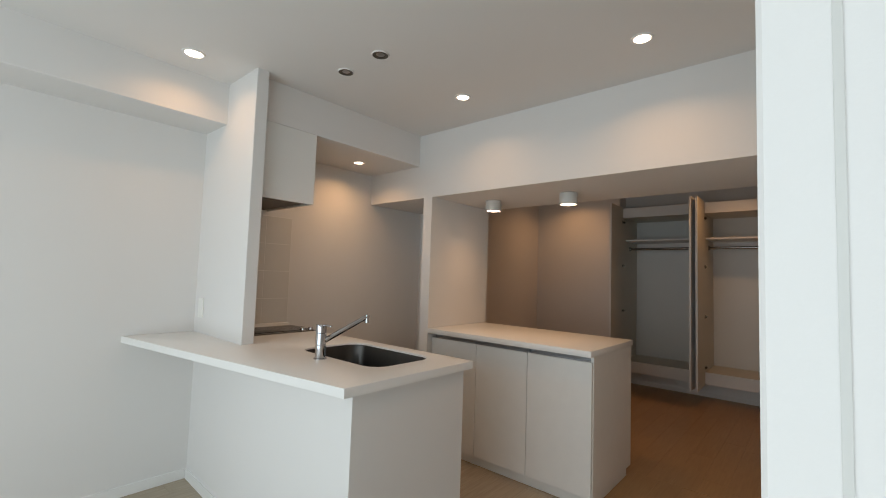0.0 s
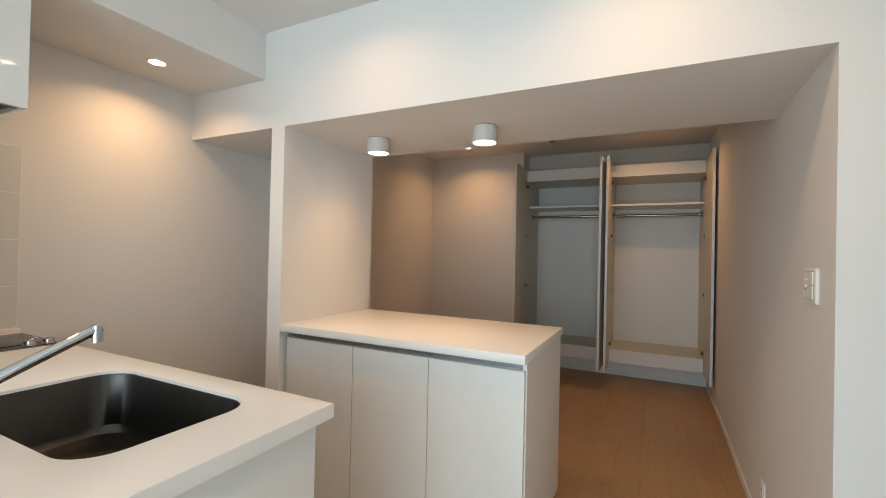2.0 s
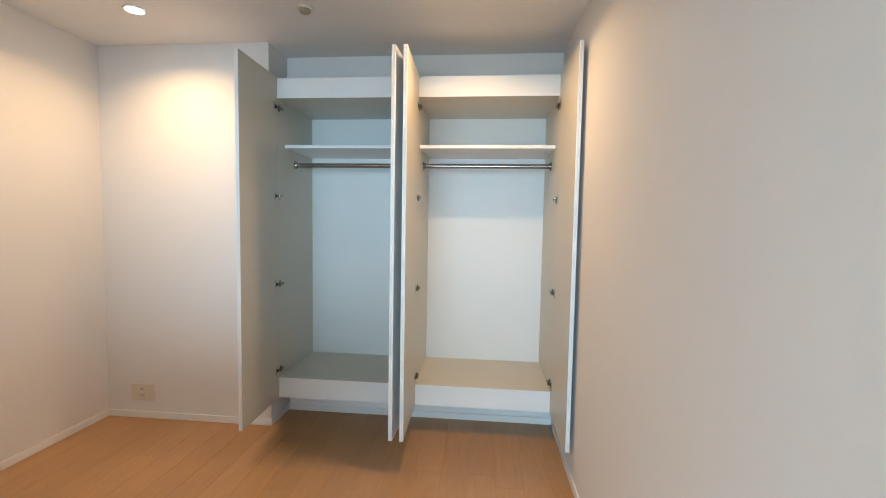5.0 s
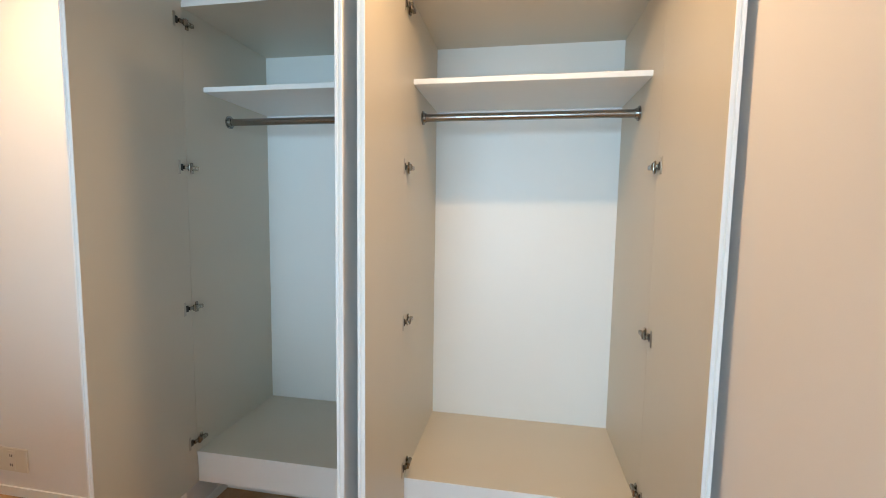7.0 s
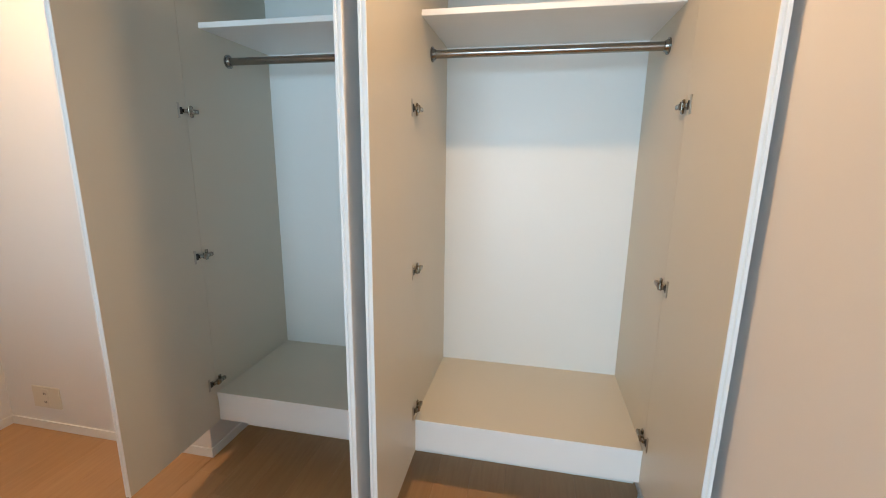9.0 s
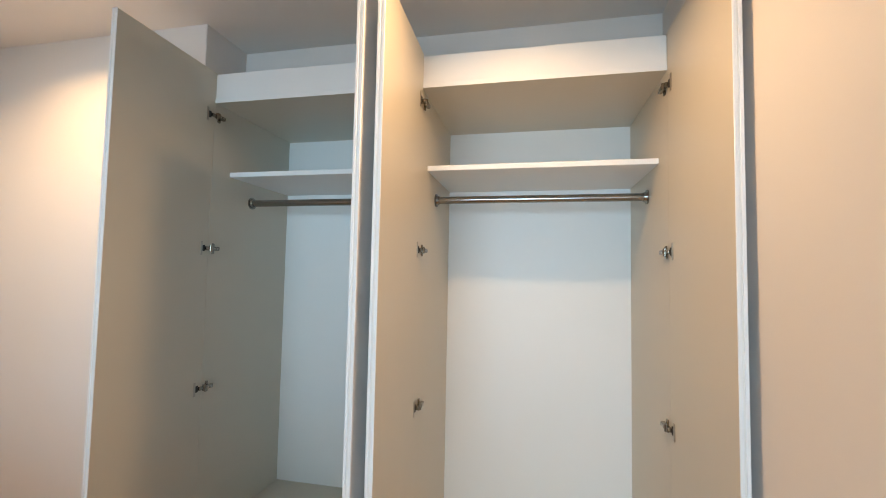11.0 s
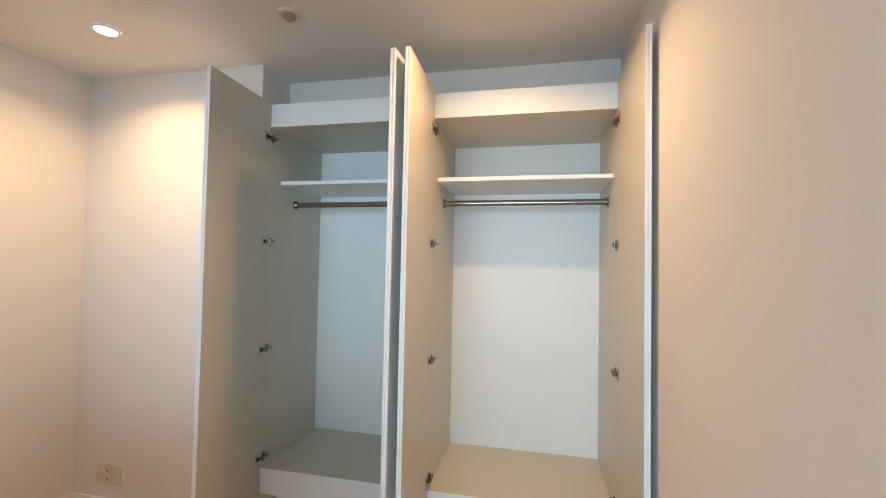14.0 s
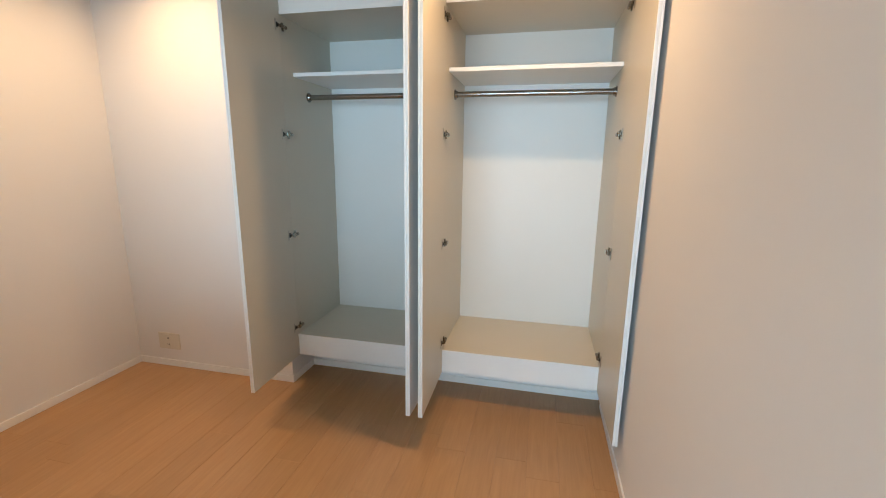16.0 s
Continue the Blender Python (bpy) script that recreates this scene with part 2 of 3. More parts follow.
structure("wall_kitchen_fin", box(XL - 0.01, -2.337, 1.226, 1.295, 0.896, H1 + 0.01, 0.003), PAPER, "white fin wall standing on the counter")
structure("wall_counter_base", prism([(XL, 1.238), (-1.315, 1.180), (-1.315, 1.295), (XL, 1.295)], 0, 0.868), PAPER, "white base wall under the counter")
structure("wall_counter_end", box(-1.43, -1.315, 1.295, 1.83, 0, 0.868), PAPER, "white end wall of the kitchen counter")
structure("soffit_kitchen", box(XL - 0.01, -2.42, 1.285, Y1 + 0.01, 2.163, H1 + 0.01, 0.003), PAPER, "lowered white ceiling box over the kitchen", "soffit")
structure("soffit_living", box(XL - 0.01, -2.70, YS - 0.01, 1.236, 2.165, H1 + 0.01, 0.003), PAPER, "lowered white ceiling box along the wall", "soffit")
structure("ceiling_living", box(XL - 0.12, 1.32, YS - 0.12, Y1, H1, H1 + 0.12), CEIL, "matt white papered ceiling", "ceiling")
structure("ceiling_bedroom", box(XB - 0.12, 0.20, Y1, 6.62, H2, H2 + 0.12), CEIL, "matt white papered ceiling", "ceiling")
floor = structure("floor", box(XB - 0.12, 1.32, YS - 0.12, 6.62, -0.12, -0.013), SUBFLOOR, "orange-brown and pale oak wooden plank floor", "floor")

# skirting boards
SKIRT = "low white skirting board"


def skirting(x0, x1, y0, y1):
    structure("baseboard", box(x0, x1, y0, y1, 0.0, 0.045, 0.0015), TRIM, SKIRT, "baseboard")


skirting(XB, XB + 0.008, Y2, YF)
skirting(XB + 0.008, -1.927, YF - 0.008, YF)
skirting(-1.935, -1.927, YF, 6.04)
structure("baseboard", prism([(-0.123, Y1), (-0.1145, Y1), (-0.0895, 5.0), (-0.0895, 5.96), (-0.098, 5.96), (-0.098, 5.0)], 0, 0.045), TRIM, SKIRT, "baseboard")
structure("baseboard", box(XL, XL + 0.008, YS, 1.229, 0, 0.060, 0.0015), TRIM, SKIRT, "baseboard")
structure("baseboard", prism([(XL, 1.230), (-1.316, 1.172), (-1.316, 1.1795), (XL, 1.2375)], 0, 0.060), TRIM, SKIRT, "baseboard")
skirting(-1.935, -0.0985, 6.037, 6.0445)
skirting(XL, XL + 0.008, 1.90, Y2 - 0.12)
skirting(-0.081, -0.073, 0.571, 0.70)

# window behind the walk
win = structure("window_1", box(-2.70, 0.85, YS - 0.10, YS - 0.04, 0.06, 0.10), ALU, "wide aluminium sliding window", "window")
for name, b in (("window_frame", (-2.70, 0.85, 2.08, 2.12)), ("window_frame", (-2.70, -2.66, 0.10, 2.08)), ("window_frame", (0.81, 0.85, 0.10, 2.08)), ("window_frame", (-0.95, -0.89, 0.10, 2.08))):
    part(name, box(b[0], b[1], YS - 0.10, YS - 0.04, b[2], b[3], 0.002), ALU, win)
for x0, x1 in ((-2.66, -0.95), (-0.89, 0.81)):
    pane = part("pane", box(x0, x1, YS - 0.075, YS - 0.069, 0.10, 2.08), GLASS, win, "clear glass pane")
    pane.visible_shadow = False
day = bpy.data.lights.new("window_daylight", "AREA")
day.shape, day.size, day.size_y, day.energy, day.color = "RECTANGLE", 3.4, 1.95, POWER_DAY, DAY
dl = new("window_daylight", day)
dl.matrix_world = look((-0.92, YS - 0.02, 1.09), (-0.92, 2.0, 1.09))


# ---- lamps ----
def downlight(x, y, z, r, power, tone=WARM):
    t = thing("downlight", (x, y, z), "round recessed downlight with a warm glowing lens, lit", "lamp", "recessed downlights")
    part("trim_ring", lathe((x, y), [(r * 0.80, z - 0.001), (r * 0.84, z - 0.005), (r * 1.02, z - 0.005), (r * 1.08, z - 0.0005)]), TRIM, t)
    part("lens", lathe((x, y), [(0, z - 0.003), (r * 0.5, z - 0.0032), (r * 0.82, z - 0.002)]), LENS, t, "glowing lens")
    lamp = bpy.data.lights.new("downlight_bulb", "AREA")
    lamp.shape, lamp.size, lamp.energy, lamp.color = "DISK", r * 1.5, power, tone
    lamp.spread = radians(145)
    o = new("downlight_bulb", lamp)
    o.location, o.parent = (0, 0, -0.012), t


downlight(-2.457, 0.945, H1, 0.052, POWER_SPOT * 0.45)
downlight(-1.675, 2.205, H1, 0.045, POWER_SPOT * 0.62)
downlight(-0.62, 2.185, H1, 0.045, POWER_SPOT * 0.95)
downlight(-2.73, 2.235, 2.163, 0.042, POWER_SPOT * 0.85)
downlight(-2.45, 5.358, H2, 0.054, POWER_BED, AMBER)
downlight(-0.650, 5.268, H2, 0.052, POWER_BED, AMBER)


def surface_lamp(x, y):
    t = thing("surface_spotlight", (x, y, BEAM), "white cylindrical spotlight fixed under the beam, lit", "lamp", "cylinder spotlights")
    r, z = 0.062, BEAM
    # Dark ring paints the shade of the gap above the housing
    part("gap_shade_ring", lathe((x, y), [(r - 0.004, z), (r - 0.004, z - 0.004), (r - 0.010, z - 0.004)]), DARK, t, "dark ring painting the shade of the gap under the mount")
    part("housing", lathe((x, y), [(0, z - 0.003), (r - 0.001, z - 0.003), (r, z - 0.005), (r, z - 0.078), (r - 0.002, z - 0.082), (r - 0.005, z - 0.082), (r - 0.007, z - 0.074), (0, z - 0.072)]), HOUSING, t)
    part("lens", lathe((x, y), [(0, z - 0.079), (r * 0.6, z - 0.0785), (r - 0.0065, z - 0.076)]), LENS, t, "glowing lens")
    lamp = bpy.data.lights.new("spotlight_bulb", "SPOT")
    lamp.energy, lamp.color, lamp.spot_size, lamp.spot_blend, lamp.shadow_soft_size = POWER_SURFACE, WARM, radians(124), 0.9, 0.035
    o = new("spotlight_bulb", lamp)
    o.location, o.parent = (0, 0, -0.088), t


surface_lamp(-1.962, 2.985)
surface_lamp(-1.334, 2.987)


def unlit_downlight(x, y, z, r):
    t = thing("unlit_downlight", (x, y, z), "small round recessed downlight, switched off and grey", "lamp", "unlit downlights")
    part("trim_ring", lathe((x, y), [(r * 1.08, z), (r * 1.04, z - 0.006), (r * 0.98, z - 0.007), (r * 0.95, z - 0.005)]), CEIL, t)
    # Baffle lies nearly flat; its dark colour stands for the recess's shade
    part("baffle", lathe((x, y), [(r * 0.95, z - 0.005), (r * 0.60, z - 0.0015), (r * 0.5, z - 0.001)]), FILTER, t, "baffle coloured dark for the shade of its recess")
    part("lens", lathe((x, y), [(r * 0.5, z - 0.001), (r * 0.25, z - 0.003), (0, z - 0.0035)]), ALU, t, "dull grey lens")


unlit_downlight(-1.69, 1.549, H1, 0.042)
unlit_downlight(-1.985, 1.554, H1, 0.042)

DX, DY = -1.525, 5.385
det = thing("smoke_detector", (DX, DY, H2), "small round beige ceiling detector", "detector")
part("base", lathe((DX, DY), [(0.046, H2), (0.046, H2 - 0.008), (0.042, H2 - 0.012), (0.030, H2 - 0.013)]), CREAM, det)
part("head", lathe((DX, DY), [(0.030, H2 - 0.013), (0.028, H2 - 0.024), (0.020, H2 - 0.030), (0, H2 - 0.031)]), BEIGE, det, "brown-beige sensor head")


# ---- wardrobes ----
def hinge(door, x, y, z, side):
    """A cup hinge: plate and a dark block for the shaded gap on the door, a knuckle, and an arm on the cabinet side;
    side is +1 when the cabinet side lies towards +x.
    """
    def slab(d0, d1, ya, yb, za, zb, bev):
        add_box(bm, min(x + side * d0, x + side * d1), max(x + side * d0, x + side * d1), y + ya, y + yb, z + za, z + zb, bev)
    bm = bmesh.new()
    slab(-0.0005, 0.0030, -0.050, -0.039, -0.028, 0.028, 0.0010)
    for f in bm.faces:
        f.material_index = 1
    plate = set(bm.faces)
    # Dark block paints the shade of the gap beside the plate
    slab(-0.0005, 0.0042, -0.039, -0.027, -0.013, 0.013, 0.0010)
    for f in bm.faces:
        if f not in plate:
            f.material_index = 2
    slab(0.002, 0.013, -0.029, -0.004, -0.007, 0.007, 0.002)
    add_tube(bm, (x + side * 0.012, y - 0.004, z - 0.012), (x + side * 0.012, y - 0.004, z + 0.012), 0.0065, n=14)
    slab(0.004, 0.019, -0.002, 0.040, -0.0080, 0.0080, 0.003)
    slab(0.000, 0.006, 0.008, 0.026, -0.022, 0.022, 0.003)
    old = set(bm.faces)
    for yy in (0.010, 0.026):
        add_tube(bm, (x + side * 0.0175, y + yy, z), (x + side * 0.0195, y + yy, z), 0.0035, n=10)
    for f in bm.faces:
        if f not in old:
            f.material_index = 1
    h = part("hinge", bm, NICKEL, door, "nickel cup hinge")
    h.data.materials.append(PLATE)
    h.data.materials.append(DARK)


def wardrobe_door(parent, x_hinge, x_front, inner):
    """A tall flush door standing open; inner is the side (+1 or -1 in x) that its inside faces."""
    z0, z1, y0, y1, th = 0.180, 2.243, 5.357, 5.811, 0.020
    out = -inner
    def slab(a, b, t0, t1, za, zb, bev):
        bm = bmesh.new()
        add_box(bm, t0, t1, a, b, za, zb, bev)
        for v in bm.verts:
            v.co.x += x_front + (x_hinge - x_front) * (v.co.y - y0) / (y1 - y0)
        return bm
    lo, hi = (0, th) if inner < 0 else (-th, 0)
    d = part("door", slab(y0 + 0.003, y1, lo, hi, z0 + 0.002, z1 - 0.002, 0.0002), MELAMINE, parent, "tall white door standing open")
    part("edge_strip", slab(y0, y0 + 0.0035, lo - 0.0008, lo + 0.008, z0, z1, 0.0012), EDGE, d, "white edging")
    part("edge_strip", slab(y0, y0 + 0.0035, hi - 0.008, hi + 0.0008, z0, z1, 0.0012), EDGE, d, "white edging")
    skin = (lo - 0.0006, lo + 0.0012) if inner > 0 else (hi - 0.0012, hi + 0.0006)
    part("outer_face", slab(y0 + 0.0036, y1, *skin, z0 + 0.0025, z1 - 0.0025, 0), EDGE, d, "smooth white outer face")
    part("edge_groove", slab(y0 + 0.0015, y0 + 0.0035, lo + 0.008, hi - 0.008, z0 + 0.001, z1 - 0.001, 0), PLASTIC, d, "shallow groove")
    for z in (0.37, 0.935, 1.50, 2.055):
        hinge(d, x_hinge, y1 + 0.006, z, inner)
    return d


def wardrobe(xa, xb, doors, kick, label):
    """One open-fronted wardrobe unit between outer sides xa and xb."""
    t, y0, y1, back = 0.018, 5.812, 6.400, 6.374
    w = thing("wardrobe", ((xa + xb) / 2, 6.1, 0), label, "wardrobe", "built-in wardrobes")
    for x in (xa, xb - t):
        part("side_panel", box(x, x + t, y0, y1, 0.185, 2.238), MELAMINE, w)
    a, b = xa + t, xb - t
    top = part("top_panel", box(a, b, y0 + 0.001, y1, 2.112, 2.130, 0.0008), MELAMINE, w)
    part("front_edge", box(a, b, y0 - 0.001, y0 + 0.001, 2.112, 2.130, 0.0005), EDGE, top, "white edging strip")
    part("valance", box(a, b, y0 + 0.002, y0 + 0.020, 2.1305, 2.236, 0.0012), EDGE, w, "white board across the top")
    part("lid", box(a, b, y0 + 0.020, y1, 2.220, 2.236, 0.0008), MELAMINE, w)
    bottom = part("bottom_panel", box(a, b, y0 + 0.001, y1, 0.300, 0.318, 0.0008), MELAMINE, w)
    part("front_edge", box(a, b, y0 - 0.001, y0 + 0.001, 0.300, 0.318, 0.0005), EDGE, bottom, "white edging strip")
    part("apron", box(a, b, y0 + 0.002, y0 + 0.020, 0.184, 0.2995, 0.0012), EDGE, w, "white board across the foot")
    part("back_panel", box(a, b, back, back + 0.006, 0.318, 2.112), BACKING, w, "smooth white back panel")
    part("kickboard", box(kick[0], kick[1], 6.045, 6.063, 0.0, 0.188, 0.0008), EDGE, w)
    part("under_panel", box(a, b, y0 + 0.020, 6.063, 0.188, 0.200, 0.0008), MELAMINE, w)
    part("shelf", box(a, b, 5.917, back, 1.820, 1.841, 0.0015), EDGE, w, "white shelf board")
    rail = part("clothes_rail", tube((xa + t + 0.004, 6.075, 1.729), (xb - t - 0.004, 6.075, 1.729), 0.0155, n=28), STEEL, w, "round steel clothes rail")
    for a, b in ((xa + t, xa + t + 0.016), (xb - t - 0.016, xb - t)):
        end = a if a == xa + t else b
        inn = b if a == xa + t else a
        bm = tube((end, 6.075, 1.729), ((end * 2 + inn) / 3, 6.075, 1.729), 0.028, n=28)
        add_tube(bm, ((end * 2 + inn) / 3, 6.075, 1.729), (inn, 6.075, 1.729), 0.022, 0.019, n=28)
        part("flange", bm, STEEL, rail)
    for args in doors:
        wardrobe_door(w, *args)
    return w


wardrobe(-1.909, -1.012, ((-1.891, -1.877, 1), (-1.038, -1.059, -1)), (-1.926, -1.0115), "open white wardrobe unit with shelf and rail, empty")
wardrobe(-1.010, -0.125, ((-0.988, -0.978, 1), (-0.143, -0.133, -1)), (-1.0105, -0.0905), "open white wardrobe unit against the wall, empty")
structure("trim_filler_right", box(-0.1235, -0.0905, 5.835, 5.853, 0.186, 2.236), EDGE, "white filler strip between wardrobe and wall", "trim")
structure("trim_filler_left", box(-1.933, -1.911, 5.86, 5.878, 0.19, 2.236), EDGE, "white filler strip beside the wardrobe", "trim")


# ---- wall fittings ----
def socket_plate(x, y, z, w, h, axis, sign, label, skin=None):
    """A two-gang outlet plate; axis 'y' stands on a wall that faces -y, 'x' on one that faces -x."""
    t = thing("wall_socket", (x, y, z), label, "socket")
    def flat(u0, u1, v0, v1, d0, d1, bev=0.0):
        if axis == "y":
            return box(x + u0, x + u1, y - d1, y - d0, z + v0, z + v1, bev)
        return box(x - d1, x - d0, y + u0, y + u1, z + v0, z + v1, bev)
    part("plate", flat(-w / 2, w / 2, -h / 2, h / 2, 0, 0.008, 0.003), skin or PLASTIC, t)
    for u in sign:
        part("insert", flat(u - 0.019, u + 0.019, -h * 0.4, h * 0.4, 0.007, 0.0105, 0.001), skin or PLASTIC, t)
        for v in (-0.022, 0.022):
            # Dark blocks on the face paint the shade inside the slots
            part("slot", flat(u - 0.0068, u - 0.0030, v - 0.006, v + 0.006, 0.0106, 0.0111), DARK, t)
            part("slot", flat(u + 0.0030, u + 0.0068, v - 0.006, v + 0.006, 0.0106, 0.0111), DARK, t)
    return t


socket_plate(-2.834, YF, 0.177, 0.165, 0.113, "y", (-0.004,), "cream wall socket low on the wall", CREAM)
socket_plate(-2.905, 1.226, 1.055, 0.072, 0.120, "y", (), "blank white plate on the fin wall")
socket_plate(-0.107, 3.46, 0.20, 0.072, 0.120, "x", (0.0,), "white wall socket low on the long wall")

XS = -0.112
sw = thing("light_switch", (XS, 2.800, 1.183), "white switch panel with four rocker keys", "switch")
part("plate", box(XS - 0.012, XS, 2.734, 2.856, 1.141, 1.257, 0.006, 3), PLASTIC, sw, "raised white surround")
# Dark slab under the keys paints the shade of their gaps
part("recess", box(XS - 0.0126, XS - 0.011, 2.7505, 2.8435, 1.1565, 1.2465), DARK, sw, "dark slab painting the shade of the gaps round the keys")
for y0, y1, z0, z1 in ((2.751, 2.7975, 1.2025, 1.2455), (2.751, 2.7975, 1.1575, 1.201), (2.7985, 2.843, 1.1575, 1.186)):
    part("rocker", box(XS - 0.0165, XS - 0.0115, y0, y1, z0, z1, 0.0014), PLASTIC, sw)
part("indicator", box(XS - 0.0145, XS - 0.0115, 2.7985, 2.843, 1.1875, 1.2455, 0.001), PLASTIC, sw, "flat sensor window")
for z in (1.198, 1.220):
    part("lever", box(XS - 0.018, XS - 0.014, 2.808, 2.828, z - 0.004, z + 0.004, 0.0015), EDGE, sw, "small glossy knob")

# ---- kitchen: counter, sink, tap, hob, hood ----
CT, TH = 0.90, 0.036
OUT = [(XL, 0.852), (-1.280, 1.116), (-1.285, 1.860), (XL, 1.860)]
SX0, SX1, SY0, SY1 = -2.06, -1.455, 1.398, 1.772


def worktop_with_hole(outline, hole, z0, z1):
    """A slab with a rounded opening: outer ring and inner ring bridged, top, bottom and rims."""
    bm = bmesh.new()
    cx, cy = sum(p[0] for p in hole) / len(hole), sum(p[1] for p in hole) / len(hole)
    n = len(hole)
    def cast(px, py):
        best = None
        dx, dy = px - cx, py - cy
        for (ax, ay), (bx, by) in zip(outline, outline[1:] + outline[:1]):
            ex, ey = bx - ax, by - ay
            den = dx * ey - dy * ex
            if abs(den) < 1e-9:
                continue
            t = ((ax - cx) * ey - (ay - cy) * ex) / den
            u = ((ax - cx) * dy - (ay - cy) * dx) / den
            if t > 0 and -1e-6 <= u <= 1 + 1e-6 and (best is None or t < best[0]):
                best = (t, cx + dx * t, cy + dy * t)
        return best[1:]
    ring = [cast(*p) for p in hole]
    for corner in outline:
        k = min(range(n), key=lambda i: (ring[i][0] - corner[0]) ** 2 + (ring[i][1] - corner[1]) ** 2)
        ring[k] = corner
    vo0 = [bm.verts.new((*p, z0)) for p in ring]
    vo1 = [bm.verts.new((*p, z1)) for p in ring]
    vi0 = [bm.verts.new((*p, z0)) for p in hole]
    vi1 = [bm.verts.new((*p, z1)) for p in hole]
    for i in range(n):
        k = (i + 1) % n
        bm.faces.new((vi1[i], vo1[i], vo1[k], vi1[k]))
        bm.faces.new((vi0[k], vo0[k], vo0[i], vi0[i]))
        bm.faces.new((vo0[i], vo0[k], vo1[k], vo1[i]))
        bm.faces.new((vi0[k], vi0[i], vi1[i], vi1[k]))
    bmesh.ops.recalc_face_normals(bm, faces=bm.faces)
    edge = [e for e in bm.edges if len(e.link_faces) == 2 and e.calc_face_angle(0) > radians(50) and all(v.co.z > z1 - 1e-5 for v in e.verts)]
    bmesh.ops.bevel(bm, geom=edge, offset=0.003, segments=2, affect="EDGES", profile=0.5)
    return bm


hole = rounded(SX0, SX1, SY0, SY1, 0.085, 10)
solid("kitchen_worktop", worktop_with_hole(OUT, hole, CT - TH, CT), STONE, "white acrylic kitchen worktop on a white base wall", "worktop")

sk = thing("sink", (-1.775, 1.574, CT - 0.2), "dark brushed steel sink sunk into the white worktop", "sink")
bm = bmesh.new()
levels = [(-0.0008, -0.009, 0.085), (-0.003, -0.014, 0.085), (-0.004, -0.16, 0.085), (-0.016, -0.180, 0.08), (-0.045, -0.190, 0.06)]
rings = []
for grow, dz, r in levels:
    rings.append([bm.verts.new((x, y, CT + dz)) for x, y in rounded(SX0 - grow, SX1 + grow, SY0 - grow, SY1 + grow, r, 10)])
for a, b in zip(rings, rings[1:]):
    for i in range(len(a)):
        k = (i + 1) % len(a)
        bm.faces.new((a[i], a[k], b[k], b[i]))
bm.faces.new(rings[-1])
bmesh.ops.recalc_face_normals(bm, faces=bm.faces)
bmesh.ops.reverse_faces(bm, faces=bm.faces)
part("basin", bm, SINK, sk)
part("drain", lathe((-1.84, 1.60), [(0, CT - 0.184), (0.035, CT - 0.185), (0.055, CT - 0.187), (0.058, CT - 0.190)]), STEEL, sk, "round steel drain")

tap = thing("kitchen_tap", (-1.775, 1.340, CT), "chrome single-lever kitchen tap with a raised spout", "tap")
tx, ty = -1.775, 1.340
part("base_ring", lathe((tx, ty), [(0, CT), (0.030, CT), (0.030, CT + 0.004), (0.026, CT + 0.006), (0, CT + 0.006)]), CHROME, tap)
part("body", lathe((tx, ty), [(0.024, CT + 0.005), (0.024, CT + 0.062), (0.0225, CT + 0.064), (0.0225, CT + 0.066), (0.024, CT + 0.068), (0.024, CT + 0.118), (0.0225, CT + 0.120)]), CHROME, tap)
cap = part("lever_cap", lathe((tx, ty), [(0.0245, CT + 0.121), (0.0245, CT + 0.1565), (0.0235, CT + 0.158), (0, CT + 0.1585)]), CHROME, tap)
part("lever", box(tx + 0.010, tx + 0.080, ty - 0.006, ty + 0.006, CT + 0.153, CT + 0.160, 0.002), CHROME, cap)
sp0, sp1 = Vector((tx + 0.012, ty + 0.015, CT + 0.085)), Vector((tx + 0.085, ty + 0.205, CT + 0.195))
spout = part("spout", tube(sp0, sp1, 0.0125, 0.0115), CHROME, tap)
part("nozzle", tube((sp1.x - 0.002, sp1.y - 0.006, sp1.z + 0.004), (sp1.x - 0.002, sp1.y - 0.006, sp1.z - 0.034), 0.0125, 0.0110), CHROME, spout)

hob = thing("cooktop", (-2.80, 1.60, CT), "black glass cooktop with steel rim set in the worktop", "cooktop")
part("rim", prism(rounded(-2.915, -2.598, 1.325, 1.848, 0.012, 4), CT, CT + 0.004, 0.0015), STEEL, hob)
part("glass_plate", prism(rounded(-2.911, -2.640, 1.333, 1.840, 0.010, 4), CT + 0.004, CT + 0.009, 0.0015), BLACK, hob)
part("front_strip", box(-2.638, -2.604, 1.340, 1.835, CT + 0.004, CT + 0.0065, 0.001), SINK, hob, "dark steel front strip")
for x, y in ((-2.690, 1.795), (-2.622, 1.760), (-2.622, 1.815)):
    part("knob", lathe((x, y), [(0.021, CT + 0.0065), (0.021, CT + 0.010), (0.017, CT + 0.011), (0.016, CT + 0.023), (0.013, CT + 0.026), (0, CT + 0.026)], 24), CHROME, hob, "shiny metal knob")

hood = thing("range_hood", (-2.71, 1.48, 1.717), "glossy white range hood cover with a dark filter underneath", "hood")
part("front_panel", box(-2.435, -2.415, 1.297, 1.662, 1.717, 2.162, 0.0015), GLOSSY, hood)
part("side_panel", box(-3.008, -2.437, 1.654, 1.662, 1.719, 2.162, 0.0012), GLOSSY, hood)
part("underside", box(-3.008, -2.437, 1.297, 1.653, 1.735, 1.750), FILTER, hood, "dark underside")
part("filter", box(-2.99, -2.50, 1.32, 1.63, 1.724, 1.7345, 0.003), FILTER, hood, "grey grease filter")
part("lip", box(-2.475, -2.437, 1.297, 1.653, 1.722, 1.7345, 0.002), FILTER, hood)

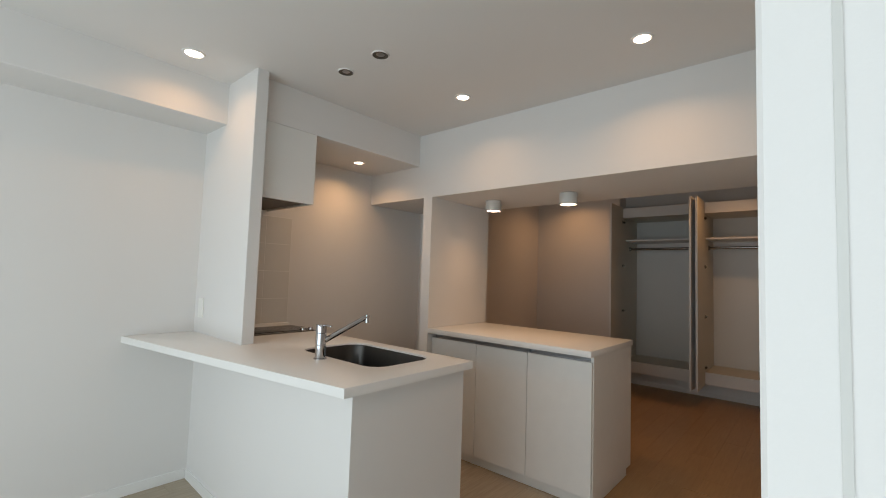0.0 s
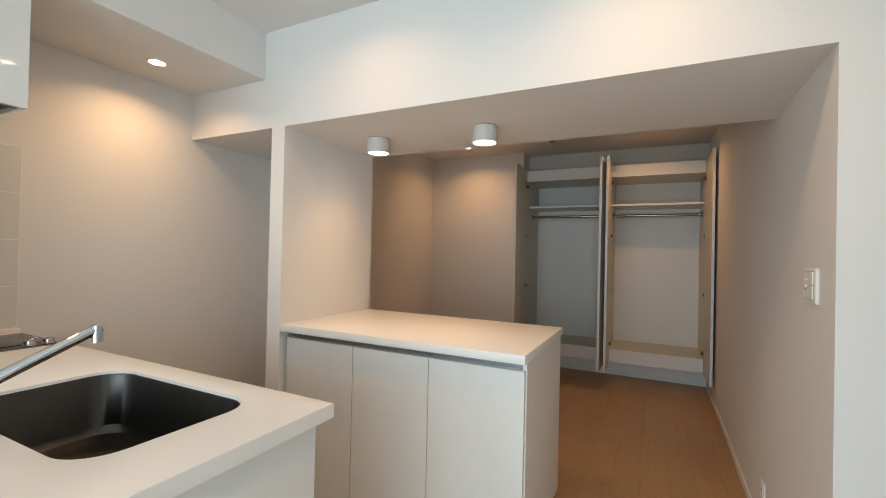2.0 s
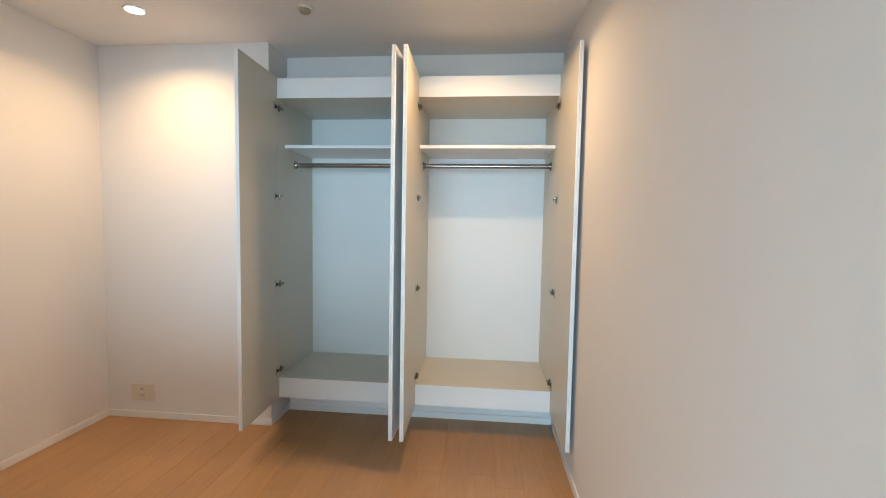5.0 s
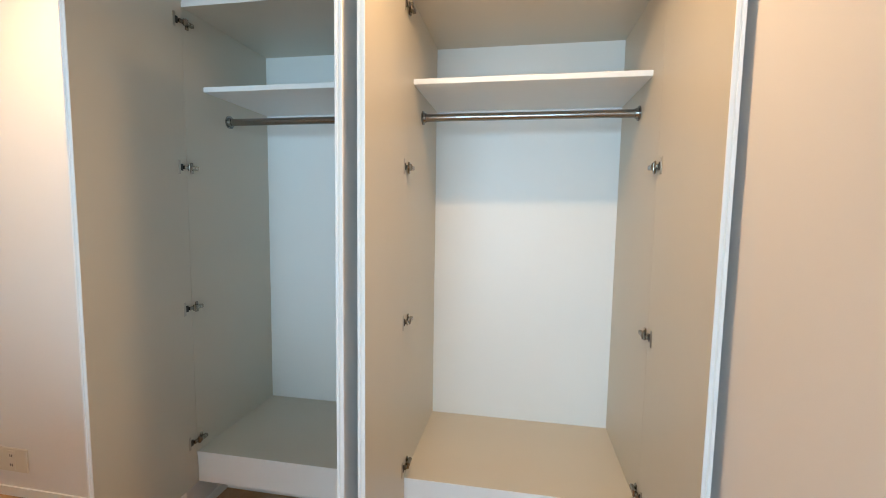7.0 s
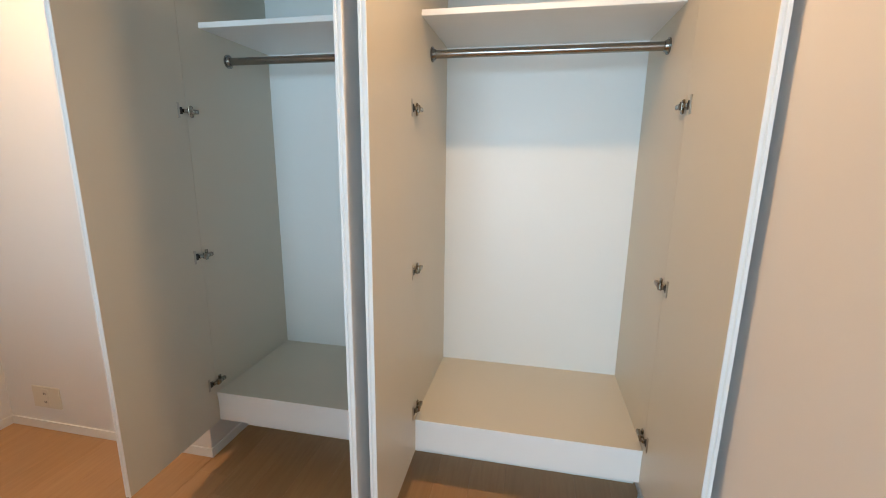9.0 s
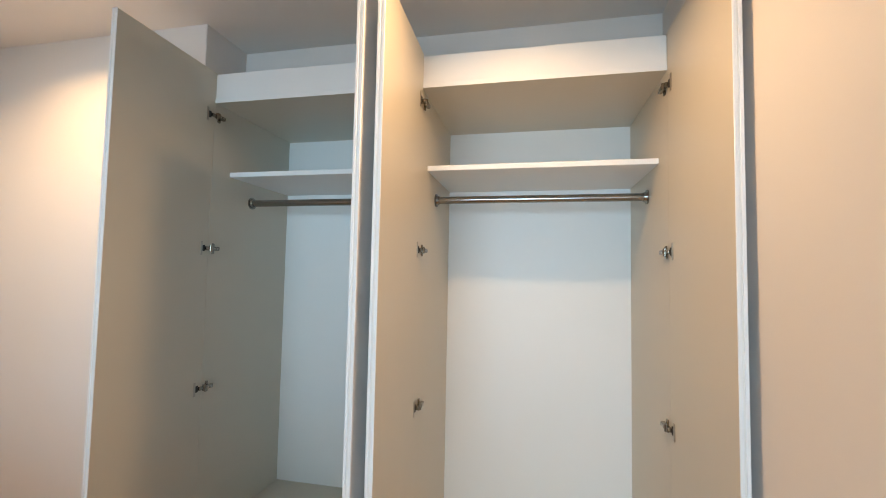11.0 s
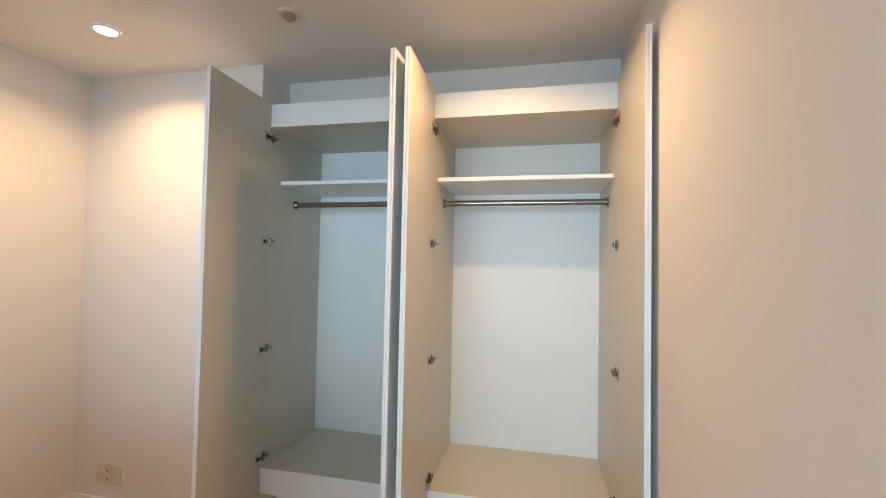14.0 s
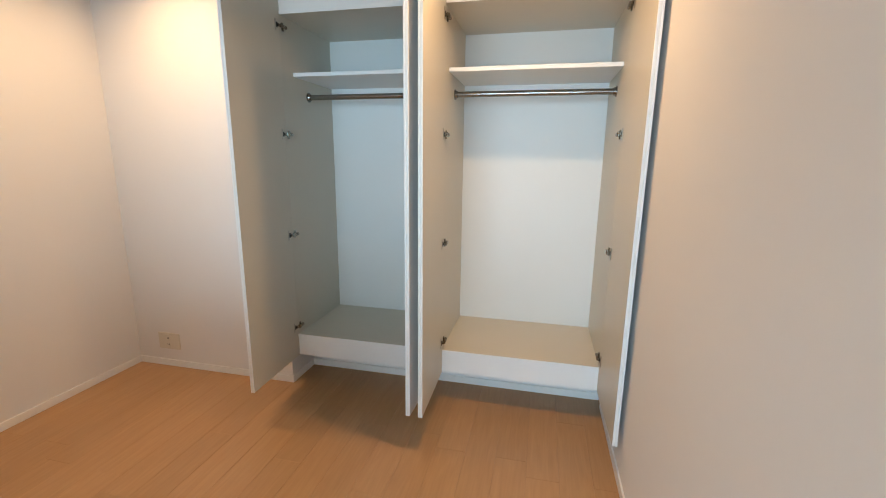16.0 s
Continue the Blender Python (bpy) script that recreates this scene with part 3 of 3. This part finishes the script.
bs = thing("tile_backsplash", (XL, 1.575, CT), "square white glazed tiles behind the cooktop", "tiles")
part("upstand", box(XL, XL + 0.05, 1.297, 1.853, CT, CT + 0.022, 0.002), STONE, bs, "white upstand under the tiles")
part("grout_bed", box(XL, XL + 0.0088, 1.297, 1.853, CT + 0.022, 1.690), GROUT, bs)
for r in range(4):
    for c in range(3):
        y1 = 1.8505 - 0.197 * c
        y0 = max(1.298, y1 - 0.1938)
        z0 = CT + 0.002 + 0.197 * r
        z1 = z0 + 0.1938
        part("tile", box(XL + 0.0088, XL + 0.0100, y0, y1, max(z0, CT + 0.023), z1, 0.0004), TILE, bs)

kc = thing("kitchen_cabinet", (-2.2, 1.82, 0), "plain white kitchen cabinet fronts under the worktop", "cabinet")
part("front", box(XL + 0.01, -1.432, 1.81, 1.83, 0.08, 0.866, 0.001), CABINET, kc)
part("kickboard", box(XL + 0.01, -1.432, 1.76, 1.775, 0.0, 0.08), CABINET, kc)

# ---- island cabinet ----
IX0, IX1 = -2.262, -1.012
solid("island_worktop", prism([(-2.268, 2.598), (-1.004, 2.598), (-1.004, 3.332), (-2.268, 3.332)], 0.864, CT, 0.002), STONE, "white worktop on the low island cabinet", "worktop")
isl = thing("island_cabinet", (-1.64, 2.98, 0), "low pale three-door cabinet with a handle channel", "cabinet")
part("body", box(IX0, IX1 - 0.020, 2.662, 3.318, 0.070, 0.828, 0.001), CABINET, isl)
# Block coloured dark to stand for the shade under the worktop
part("channel_shade", box(IX0, IX1 - 0.020, 2.690, 3.318, 0.829, 0.8635), DARK, isl, "block coloured dark for the shade behind the handle channel")
part("side_panel", box(IX1 - 0.018, IX1, 2.661, 3.320, 0.060, 0.8635, 0.001), CABINET, isl)
for x0, x1 in ((IX0, -1.436), (-1.434, IX1 - 0.019)):
    bm = box(x0, x1, 2.6885, 2.6898, 0.8292, 0.8632)
    add_box(bm, x0, x1, 2.652, 2.6885, 0.8292, 0.8306)
    add_box(bm, x0, x1, 2.652, 2.6534, 0.8306, 0.8345)
    part("handle_channel", bm, ALU, isl, "aluminium handle channel")
part("end_cap", box(-1.4355, -1.4345, 2.655, 2.6885, 0.8306, 0.862), ALU, isl)
part("plinth", box(IX0, IX1 - 0.012, 2.672, 3.270, 0.0, 0.0595, 0.001), CABINET, isl, "low set-back plinth")
edges = [IX0 + 0.012, -1.838, -1.435, IX1 - 0.003]
part("filler", box(IX0, IX0 + 0.0105, 2.642, 2.661, 0.068, 0.8285, 0.0008), CABINET, isl)
for a, b in zip(edges, edges[1:]):
    part("door", box(a + 0.0015, b - 0.0015, 2.640, 2.660, 0.068, 0.8285, 0.0012), CABINET, isl)

# ---- floor planks ----
PW, PL = 0.1445, 0.909


def plank_mesh(w, l, wood):
    bm = bmesh.new()
    g, c, e = 0.0001, 0.0010, 0.0004
    low = [bm.verts.new((x, y, -0.013)) for x, y in ((g, g), (w - g, g), (w - g, l - g), (g, l - g))]
    mid = [bm.verts.new((v.co.x, v.co.y, -c)) for v in low]
    top = [bm.verts.new((x, y, 0)) for x, y in ((g + c, g + e), (w - g - c, g + e), (w - g - c, l - g - e), (g + c, l - g - e))]
    for a, b in ((low, mid), (mid, top)):
        for i in range(4):
            bm.faces.new((a[i], a[(i + 1) % 4], b[(i + 1) % 4], b[i]))
    bm.faces.new(top)
    bmesh.ops.recalc_face_normals(bm, faces=bm.faces)
    return mesh("plank", bm, wood, soft=False)


PLANKS = {}
rng = random.Random(4)


def lay(x0, x1, y0, y1, shift, wood):
    x, i = x0, 0
    while x < x1 - 0.01:
        w = min(PW, x1 - x)
        y = y0 - PL * ((0.37 * i + shift + 0.13 * (i % 3)) % 1.0)
        while y < y1 - 0.01:
            a, b = max(y, y0), min(y + PL, y1)
            if b - a > 0.02:
                key = (wood.name, round(w, 3), round(b - a, 3))
                if key not in PLANKS:
                    PLANKS[key] = plank_mesh(w, b - a, wood)
                ob = new("plank", PLANKS[key])
                ob.location, ob.parent = (x, a, 0), floor
            y += PL
        x += PW
        i += 1


lay(-3.0875, -0.088, Y2, YB, 0.2, WOOD)
lay(XL, -0.10, 2.668, Y2, 0.2, WOOD)
lay(XL, 0.15, 0.70, 2.667, 0.55, OAK)
lay(XL, 1.20, YS, 0.70, 0.4, OAK)
